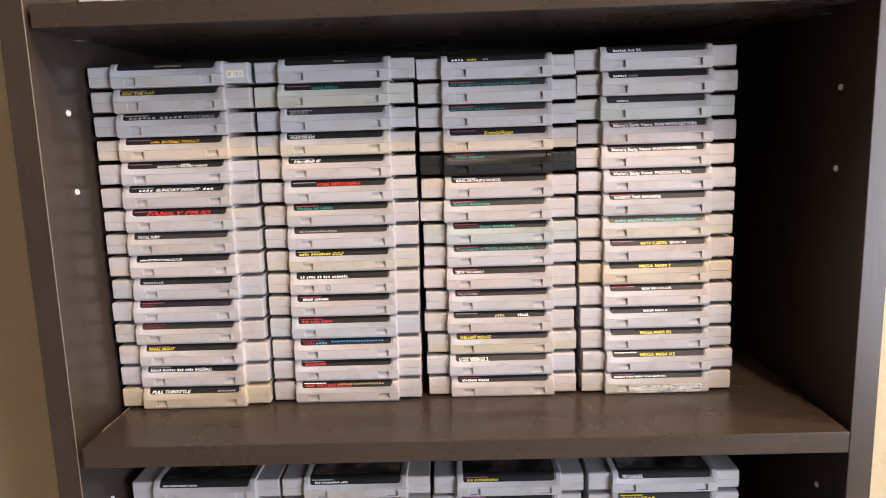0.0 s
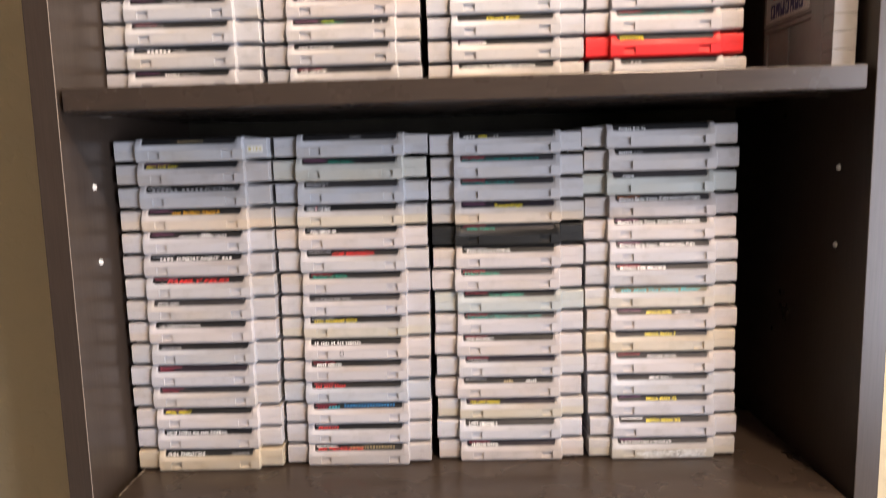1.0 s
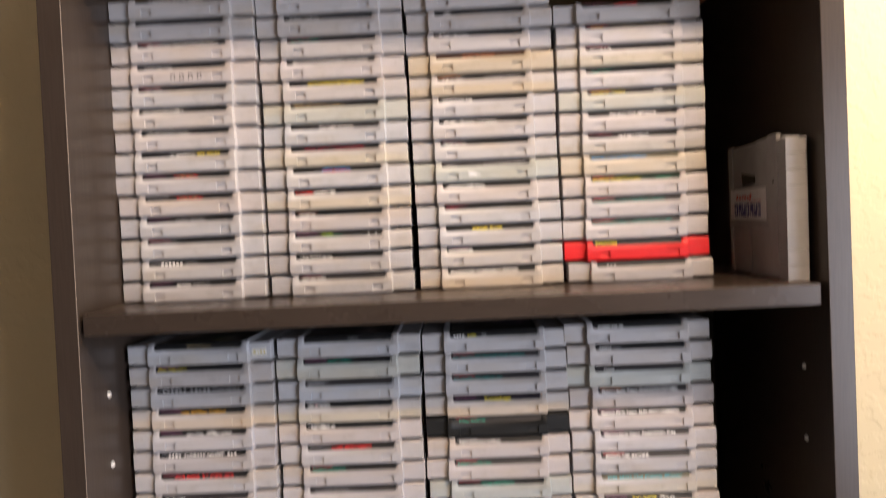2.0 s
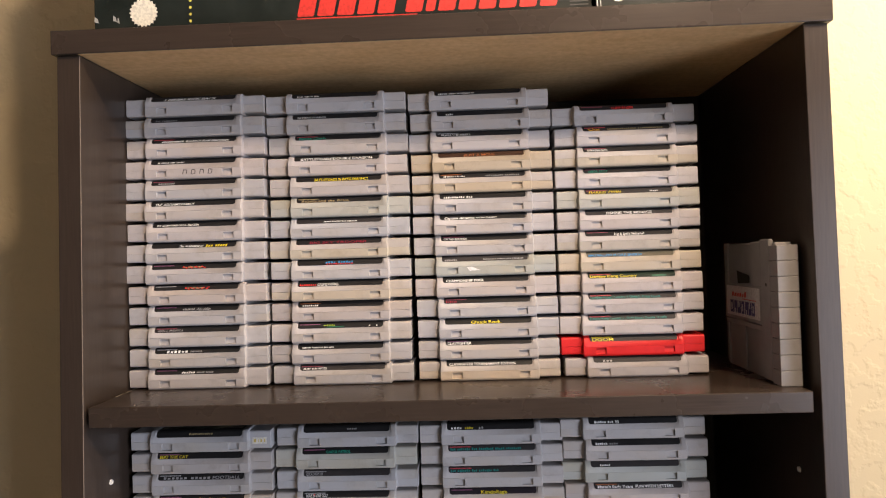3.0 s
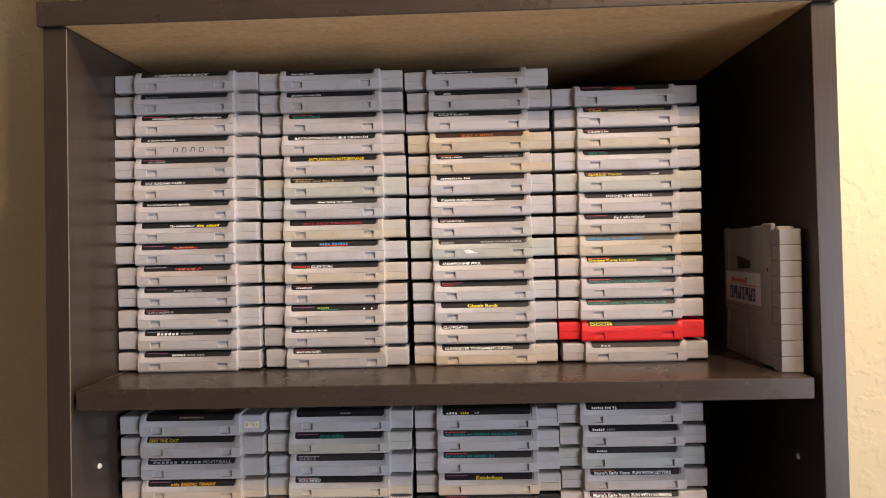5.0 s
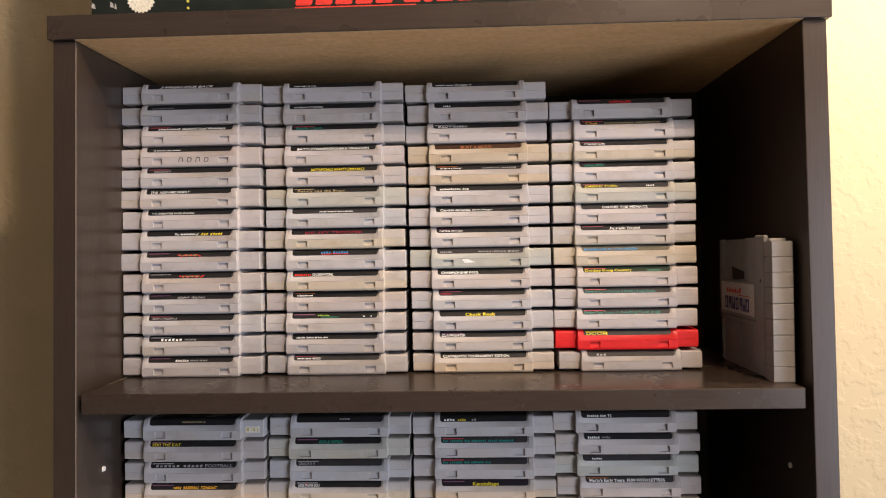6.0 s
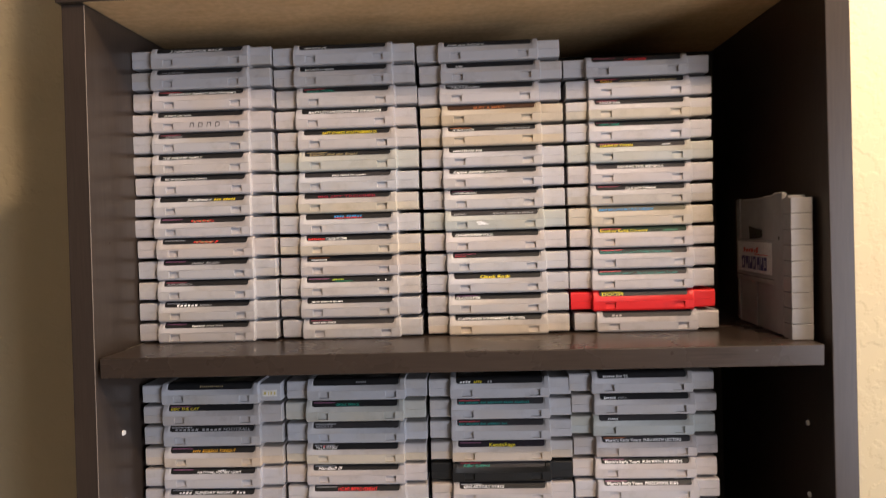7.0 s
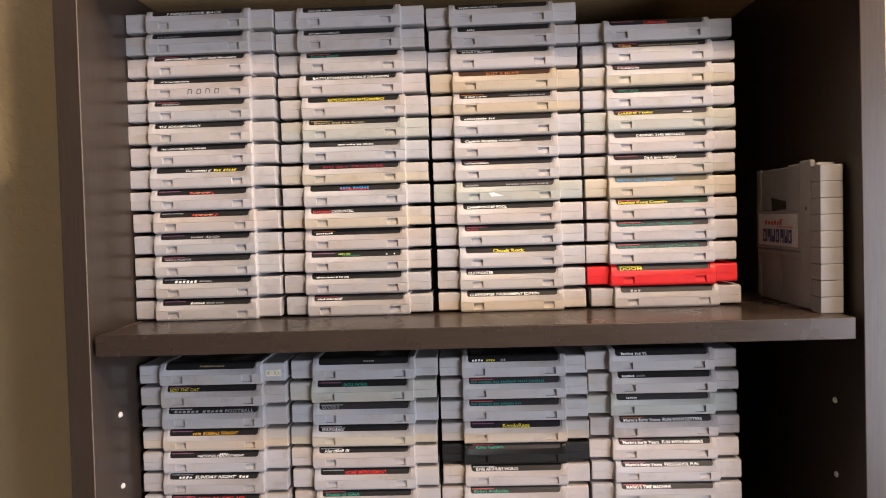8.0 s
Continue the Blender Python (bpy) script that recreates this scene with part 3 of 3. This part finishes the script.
BOTTOM_TOPS = [
    ["g - - | w .04 .42 s #4 #6 #5 #6", "g - u | w .05 .3 - #4 #6"],
    ["g - s | w .05 .42 si #3 #9 #4", "g - w | w .05 .3 s #8"],
    ["g - u | y .04 .38 ib #3 #12", "g - u | w .1 .3 s #6"],
    ["g - - | w .04 .26 b SKULJAGGER", "g m y | y .04 .4 - #9"],
]
INKS["f"], INK_NAMES["f"] = (0.02, 0.14, 0.085), "dark green"


def stack(rows, x_top, x_low, z0, where, y0, pitch):
    """A stack of cartridges, uppermost row first; slightly out of line like a hand-made pile."""
    made = []
    n = len(rows)
    for i, row in enumerate(rows):
        k = n - 1 - i
        f = i / max(1, n - 1)
        x = x_top + (x_low - x_top) * f + random.uniform(-0.0011, 0.0011)
        y = y0 + random.uniform(-0.0010, 0.0010)
        made.append(cartridge(row, pose(x, y, z0 + k * pitch, 0, 0, random.uniform(-0.35, 0.35)) @ Matrix.Diagonal((1, 1, pitch / 0.0203, 1)), where))
    return made


def cover_art(cart):
    """The picture on the upper face of a cartridge that nothing lies on."""
    bm = bmesh.new()
    vs = [bm.verts.new(p) for p in ((-0.0395, 0.0030, 0.02022), (0.0395, 0.0030, 0.02022), (0.0395, 0.0545, 0.02022), (-0.0395, 0.0545, 0.02022))]
    bm.faces.new(vs)
    label = [c for c in cart.children if c.name.startswith("label")][0]
    part("cover_picture", bm, M_ART, label, "dark printed cover picture")


piles = {}
# x of the uppermost and the lowest cartridge, y of the front, thickness
for c, (xt, xl, y, thick) in enumerate(((-0.2086, -0.2116, 0.0770, 0.0202), (-0.0710, -0.0720, 0.0820, 0.0201), (0.0664, 0.0690, 0.0860, 0.0200), (0.2044, 0.2064, 0.0860, 0.0200))):
    piles["upper", c] = stack(UPPER[c], xt, xl, SHELF_TOPS[0] + 0.0002, "upper shelf stack", y, thick)
for c, (xt, xl, y, thick) in enumerate(((-0.2074, -0.2126, 0.0705, 0.0204), (-0.0698, -0.0727, 0.0760, 0.0204), (0.0677, 0.0678, 0.0815, 0.0203), (0.2022, 0.2094, 0.0810, 0.0205))):
    piles["lower", c] = stack(LOWER[c], xt, xl, SHELF_TOPS[1] + 0.0002, "second shelf stack", y, thick)
for c, x in enumerate((-0.2068, -0.0671, 0.0701, 0.2104)):
    rows = BOTTOM_TOPS[c] + ["g - u"] * 12
    piles["bottom", c] = stack(rows, x, x, SHELF_TOPS[2] + 0.0002, "third shelf stack", 0.055, 0.0204)
piles["upper", 3][-1].location.x += 0.003
for (shelf, c), pile in piles.items():
    cover_art(pile[0])


# ---- marks and stickers on single cartridges ----
def shell_quads(cart, name, label, color, quads, y=-0.0062):
    """Thin paper or ink shapes on the flat front of a cartridge; each quad is four (x, z) corners."""
    bm = bmesh.new()
    for q in quads:
        vs = [bm.verts.new((x, y, z)) for x, z in q]
        bm.faces.new(vs)
    return part(name, bm, M_INK, cart, label, color=color)


def bar(x0, z0, x1, z1, w):
    """A straight pen stroke as a thin rectangle."""
    d = Vector((x1 - x0, z1 - z0))
    n = Vector((-d.y, d.x)).normalized() * w / 2
    return [(x0 - n.x, z0 - n.y), (x1 - n.x, z1 - n.y), (x1 + n.x, z1 + n.y), (x0 + n.x, z0 + n.y)]


def marks():
    # yellowed price sticker on the recessed end
    cart = piles["lower", 0][0]
    bm = slab((0.0500, -0.00035 - WING, 0.0062), (0.0640, 0.0001 - WING, 0.0122), 0.0001)
    sticker = part("price_sticker", bm, M_INK, cart, "small pale price sticker", color=(0.68, 0.67, 0.62))
    bm = bmesh.new()
    for x0, x1 in ((0.0514, 0.0536), (0.0556, 0.0562), (0.0578, 0.0594), (0.0612, 0.0624)):
        vs = [bm.verts.new((x, -0.00045 - WING, z)) for x, z in ((x0, 0.0078), (x1, 0.0078), (x1, 0.0106), (x0, 0.0106))]
        bm.faces.new(vs)
    part("print", bm, M_INK, sticker, "yellow print", color=(0.56, 0.46, 0.14))
    # pen scrawl
    strokes = []
    for k in range(4):
        x = -0.0095 + 0.0082 * k
        strokes += [bar(x, 0.0042, x + 0.0008, 0.0086, 0.0008), bar(x + 0.0008, 0.0086, x + 0.0040, 0.0082, 0.0008), bar(x + 0.0040, 0.0082, x + 0.0036, 0.0046, 0.0008)]
        if k % 2:
            strokes.append(bar(x, 0.0042, x + 0.0036, 0.0046, 0.0005))
    shell_quads(piles["upper", 0][3], "pen_marks", "faded black pen marks", (0.10, 0.09, 0.09), strokes)
    # pen loop
    loop = [(0.0022 * math.cos(a) * (1 if math.cos(a) < 0 else 0.6) - 0.0125, 0.0066 + 0.0026 * math.sin(a)) for a in [i * math.tau / 12 for i in range(12)]]
    shell_quads(piles["lower", 1][9], "pen_loop", "small drawn pen loop", (0.05, 0.05, 0.05), [bar(*a, *b, 0.0005) for a, b in zip(loop, loop[1:] + loop[:1])])
    # torn scraps of white paper
    shell_quads(piles["upper", 2][8], "paper_scrap", "torn white scrap of sticker", (0.82, 0.82, 0.82), [[(-0.0175, 0.0086), (-0.0150, 0.0052), (-0.0045, 0.0056), (-0.0130, 0.0092)]])
    rnd = random.Random(5)
    scraps, shreds = [], []
    for i in range(40):
        x, z = rnd.uniform(-0.026, 0.030), rnd.uniform(0.0014, 0.0080)
        lx, lz = min(rnd.uniform(0.008, 0.022), 0.0405 - x), rnd.uniform(0.0008, 0.0019)
        scraps.append([(x, z), (x + lx, z + rnd.uniform(0, 0.0009)), (x + lx * 0.85, z + lz), (x + lx * 0.1, z + lz * 0.8)])
    for i in range(16):
        x, z = ((rnd.uniform(-0.014, 0.014), rnd.uniform(0.0068, 0.0078)), (rnd.uniform(0.004, 0.036), rnd.uniform(0.0030, 0.0044)))[i % 2]
        lx, lz = rnd.uniform(0.0015, 0.0055), rnd.uniform(0.0003, 0.0008)
        shreds.append([(x, z), (x + lx, z + rnd.uniform(0, 0.0004)), (x + lx * 0.8, z + lz), (x + lx * 0.1, z + lz * 0.7)])
    worn = piles["lower", 3][14]
    scrap = shell_quads(worn, "paper_scrap", "torn white remains of a sticker", (0.84, 0.84, 0.83), scraps, y=-0.00635)
    tagged(scrap, "torn white remains of a sticker", kind="stuff")
    shell_quads(worn, "printed_shred", "dark print left on the torn sticker", (0.03, 0.03, 0.03), shreds, y=-0.0066)
    shell_quads(piles["lower", 0][4], "paper_scrap", "tiny white scrap", (0.8, 0.8, 0.8), [[(-0.0610, 0.0166), (-0.0545, 0.0172), (-0.0560, 0.0180), (-0.0600, 0.0180)]], y=-0.0004)
    shell_quads(piles["lower", 0][6], "paper_scrap", "peeled label corner", (0.7, 0.7, 0.7), [[(-0.0408, 0.0150), (-0.0375, 0.0133), (-0.0365, 0.0136), (-0.0400, 0.0158)]], y=-0.0057)


marks()


# ---- adapter cartridge standing on end beside the stacks ----
def make_adapter_plastic():
    m, n, l, b = material("adapter_plastic", (0.2, 0.19, 0.19), 0.5, 0.4)
    f = noise_of(n, l, coords(n, l), 40.0, 4.0, 0.6)
    l.new(ramp_of(n, l, f, [(0.3, (0.225, 0.217, 0.220)), (0.65, (0.272, 0.263, 0.266))]), b.inputs["Base Color"])
    bump_of(n, l, b, noise_of(n, l, coords(n, l), 1800.0, 1.0), 0.15, 0.0001)
    return m


def adapter():
    mat = make_adapter_plastic()
    ob = thing("adapter_cartridge", "grey handheld-game adapter cartridge standing on end on the shelf", "game cartridge", m=pose(0.3135, 0.026, SHELF_TOPS[0] + 0.0002, 0, 0, -1.0))
    T, D, H = 0.0190, 0.119, 0.1205
    bm = slab((0.0035, 0.004, 0.0), (T - 0.001, D, H + 0.0025), 0.0012)
    part("body", bm, mat, ob)
    # ribbed spine of nine blocks
    n, gap = 9, 0.0003
    h = H / n
    for i in range(n):
        bm = slab((0.0010, -0.0060, i * h + (gap / 2 if i else 0)), (T, 0.010, (i + 1) * h - (gap / 2 if i < n - 1 else 0)), 0.0006)
        part("spine_block", bm, mat, ob)
    part("band", slab((0.0006, 0.0095, 0.001), (0.0050, 0.0290, H + 0.0055), 0.0014), mat, ob)
    part("screw", slab((0.0002, 0.0160, 0.084), (0.0010, 0.0178, 0.087), 0.0003), M_BACK, ob)
    # cheeks on both sides of the open slot
    part("slot_cheek", slab((0.0012, 0.0288, 0.0832), (0.0050, 0.0520, H + 0.0035), 0.0010), mat, ob)
    part("slot_cheek", slab((0.0012, 0.1090, 0.0832), (0.0050, D, H + 0.0030), 0.0010), mat, ob)
    part("slot_floor", slab((0.0024, 0.0518, 0.0832), (0.0046, 0.1092, H + 0.0015), 0.0006), mat, ob)
    # solid dark plate on the slot floor; its colour stands for the hole's shade
    bm = bmesh.new()
    prism = [(0.058, 0.0855), (0.086, 0.0838), (0.088, 0.0965), (0.074, 0.0945), (0.058, 0.0925)]
    loft([[(x, y, z) for y, z in prism] for x in (0.0019, 0.0030)], bm)
    part("slot_opening", bm, M_BACK, ob, "dark plate painted as the shaded slot hole")
    plate = part("label_plate", slab((0.0010, 0.0288, 0.0485), (0.0050, D, 0.0836), 0.0010), mat, ob)
    sheet = part("label", slab((0.0006, 0.0325, 0.0520), (0.0012, 0.1130, 0.0812), 0.0002), M_INK, plate, "white paper label with red and blue print", color=(0.62, 0.61, 0.62))
    # red flourish and blue blocks in place of the printed mark
    bm = bmesh.new()
    z = 0.0708
    for y0, y1, dz in ((0.094, 0.0985, 0.0050), (0.087, 0.0925, 0.0040), (0.081, 0.0855, 0.0042), (0.0745, 0.0795, 0.0046), (0.0690, 0.0730, 0.0038), (0.0630, 0.0675, 0.0060)):
        bm.faces.new([bm.verts.new(p) for p in ((0.0004, y1, z), (0.0004, y0, z + 0.0006), (0.0004, y0 - 0.001, z + dz), (0.0004, y1 - 0.001, z + dz - 0.0008))])
    bm.faces.new([bm.verts.new(p) for p in ((0.0004, 0.072, 0.0690), (0.0004, 0.040, 0.0690), (0.0004, 0.040, 0.0698), (0.0004, 0.072, 0.0698))])
    part("red_print", bm, M_INK, sheet, "red print", color=(0.62, 0.05, 0.03))
    bm = bmesh.new()
    for y0, w in ((0.0945, 0.0085), (0.0855, 0.0075), (0.0760, 0.0085), (0.0680, 0.0065), (0.0585, 0.0070), (0.0505, 0.0070), (0.0430, 0.0065)):
        bm.faces.new([bm.verts.new(p) for p in ((0.0004, y0 + w, 0.0550), (0.0004, y0, 0.0550), (0.0004, y0, 0.0672), (0.0004, y0 + w, 0.0672))])
    part("blue_print", bm, M_INK, sheet, "dark blue print", color=(0.03, 0.03, 0.16))
    bm = bmesh.new()
    for i, (y0, w) in enumerate(((0.0945, 0.0085), (0.0855, 0.0075), (0.0760, 0.0085), (0.0680, 0.0065), (0.0585, 0.0070), (0.0505, 0.0070), (0.0430, 0.0065))):
        z0, z1 = ((0.0575, 0.0645), (0.0550, 0.0595), (0.0610, 0.0672))[i % 3]
        bm.faces.new([bm.verts.new((0.0002, y, z)) for y, z in ((y0 + w * 0.68, z0), (y0 + w * 0.34, z0), (y0 + w * 0.34, z1), (y0 + w * 0.68, z1))])
    part("pale_gaps", bm, M_INK, sheet, "pale gaps in the blue print", color=(0.62, 0.61, 0.62))
    # lower grip with two hollow cells
    part("ledge", slab((0.0014, 0.0288, 0.0435), (0.0050, D, 0.0480), 0.0008), mat, ob)
    for y0, y1 in ((0.0288, 0.0330), (0.0700, 0.0730), (0.1120, D)):
        part("grip_rib", slab((0.0018, y0, 0.002), (0.0050, y1, 0.0430), 0.0009), mat, ob)


adapter()


# ---- black console boxes on the top panel ----
def make_card():
    m, n, l, b = material("glossy_black_card", (0.012, 0.016, 0.014), 0.25, 0.5)
    f = noise_of(n, l, coords(n, l), 25.0, 4.0)
    l.new(ramp_of(n, l, f, [(0.3, (0.010, 0.014, 0.012)), (0.7, (0.022, 0.028, 0.025))]), b.inputs["Base Color"])
    rough_of(n, l, b, f, 0.16, 0.34)
    bump_of(n, l, b, noise_of(n, l, coords(n, l), 30.0, 2.0), 0.15, 0.002)
    return m


M_CARD = make_card()


def flat(bm, pts, y):
    return bm.faces.new([bm.verts.new((x, y, z)) for x, z in pts])


def star(bm, cx, cz, r0, r1, n, y):
    c = bm.verts.new((cx, y, cz))
    ring = [bm.verts.new((cx + (r0 if i % 2 else r1) * math.cos(i * math.pi / n), y, cz + (r0 if i % 2 else r1) * math.sin(i * math.pi / n))) for i in range(2 * n)]
    for i in range(2 * n):
        bm.faces.new((c, ring[i], ring[(i + 1) % (2 * n)]))


def console_box(x0, x1, y, h, label):
    ob = thing("console_box", label, "box", "boxes on the bookcase", m=pose(0, 0, TOP_HI + 0.0002))
    part("carton", slab((x0, y, 0), (x1, y + 0.20, h), 0.0012), M_CARD, ob)
    return ob


def big_box():
    y = 0.020
    ob = console_box(-0.273, 0.1660, y, 0.235, "glossy black console carton with red slanted print")
    carton = ob.children[0]
    f = y - 0.0003
    bm = bmesh.new()
    star(bm, -0.228, 0.0207, 0.0113, 0.0131, 22, f)
    part("starburst", bm, M_INK, carton, "white round starburst print", color=(0.85, 0.82, 0.70))
    bm = bmesh.new()
    for i in range(9):
        star(bm, -0.1860, 0.0115 + 0.0060 * i, 0.0013, 0.0013, 8, f)
    part("dots", bm, M_INK, carton, "column of yellow dots", color=(0.75, 0.66, 0.12))
    bm = bmesh.new()
    for x, z, w in ((-0.2728, 0.014, 0.004), (-0.2560, 0.0145, 0.0035), (-0.2520, 0.013, 0.002)):
        flat(bm, [(x, z), (x + w, z - 0.001), (x + w * 0.8, z + 0.003), (x + 0.0005, z + 0.0045)], f)
    part("scuffs", bm, M_INK, carton, "pale scuffs on the carton corner", color=(0.45, 0.45, 0.43))
    # slanted red blocks in the place of the big mark
    x = -0.0910
    for i in range(13):
        w = 0.0080 if i == 6 else 0.0146
        bm = bmesh.new()
        flat(bm, [(x, 0.0115), (x + 0.0012, 0.0105), (x + w - 0.0012, 0.0105), (x + w + 0.0002, 0.0118), (x + w + 0.009, 0.0520), (x + 0.009, 0.0520)], f)
        part("red_block", bm, M_INK, carton, color=(0.72, 0.05, 0.04))
        x += w + 0.0030 + (0.0070 if i == 4 else 0)
    bm = bmesh.new()
    flat(bm, [(-0.0915, 0.0082), (0.0145, 0.0082), (0.0145, 0.0090), (-0.0915, 0.0094)], f)
    part("underline", bm, M_INK, carton, "thin red line", color=(0.72, 0.05, 0.04))
    bm = bmesh.new()
    for i in range(5):
        flat(bm, [(0.1465, 0.0040 + 0.0030 * i), (0.1625, 0.0040 + 0.0030 * i), (0.1625, 0.0050 + 0.0030 * i), (0.1465, 0.0050 + 0.0030 * i)], f)
    part("fine_print", bm, M_INK, carton, "small grey bars of print", color=(0.10, 0.10, 0.10))


def small_box():
    y = 0.014
    ob = console_box(0.1680, 0.3510, y, 0.225, "shrink-wrapped black carton with a red banner")
    carton = ob.children[0]
    f = y - 0.0003
    bm = bmesh.new()
    flat(bm, [(0.1683, 0.002), (0.1695, 0.002), (0.1687, 0.060), (0.1683, 0.060)], f)
    flat(bm, [(0.1715, 0.004), (0.1725, 0.004), (0.1712, 0.020), (0.1708, 0.020)], f)
    part("wrap_edge", bm, M_INK, carton, "pale crease of shrink wrap", color=(0.55, 0.56, 0.56))
    bm = bmesh.new()
    star(bm, 0.1870, 0.0165, 0.0068, 0.0074, 16, f)
    part("starburst", bm, M_INK, carton, "white round print", color=(0.85, 0.84, 0.78))
    bm = bmesh.new()
    flat(bm, [(0.2310, 0.0095), (0.3170, 0.0100), (0.3180, 0.0290), (0.2300, 0.0300)], f)
    part("banner", bm, M_INK, carton, "red printed banner", color=(0.50, 0.03, 0.05))
    bm = bmesh.new()
    x = 0.2335
    for w in (0.012, 0.009, 0.014, 0.007, 0.013, 0.010):
        flat(bm, [(x, 0.0140), (x + w, 0.0140), (x + w, 0.0175), (x, 0.0175)], f - 0.0002)
        x += w + 0.003
    part("banner_print", bm, M_INK, carton, "dark bars of print", color=(0.16, 0.02, 0.02))


big_box()
small_box()
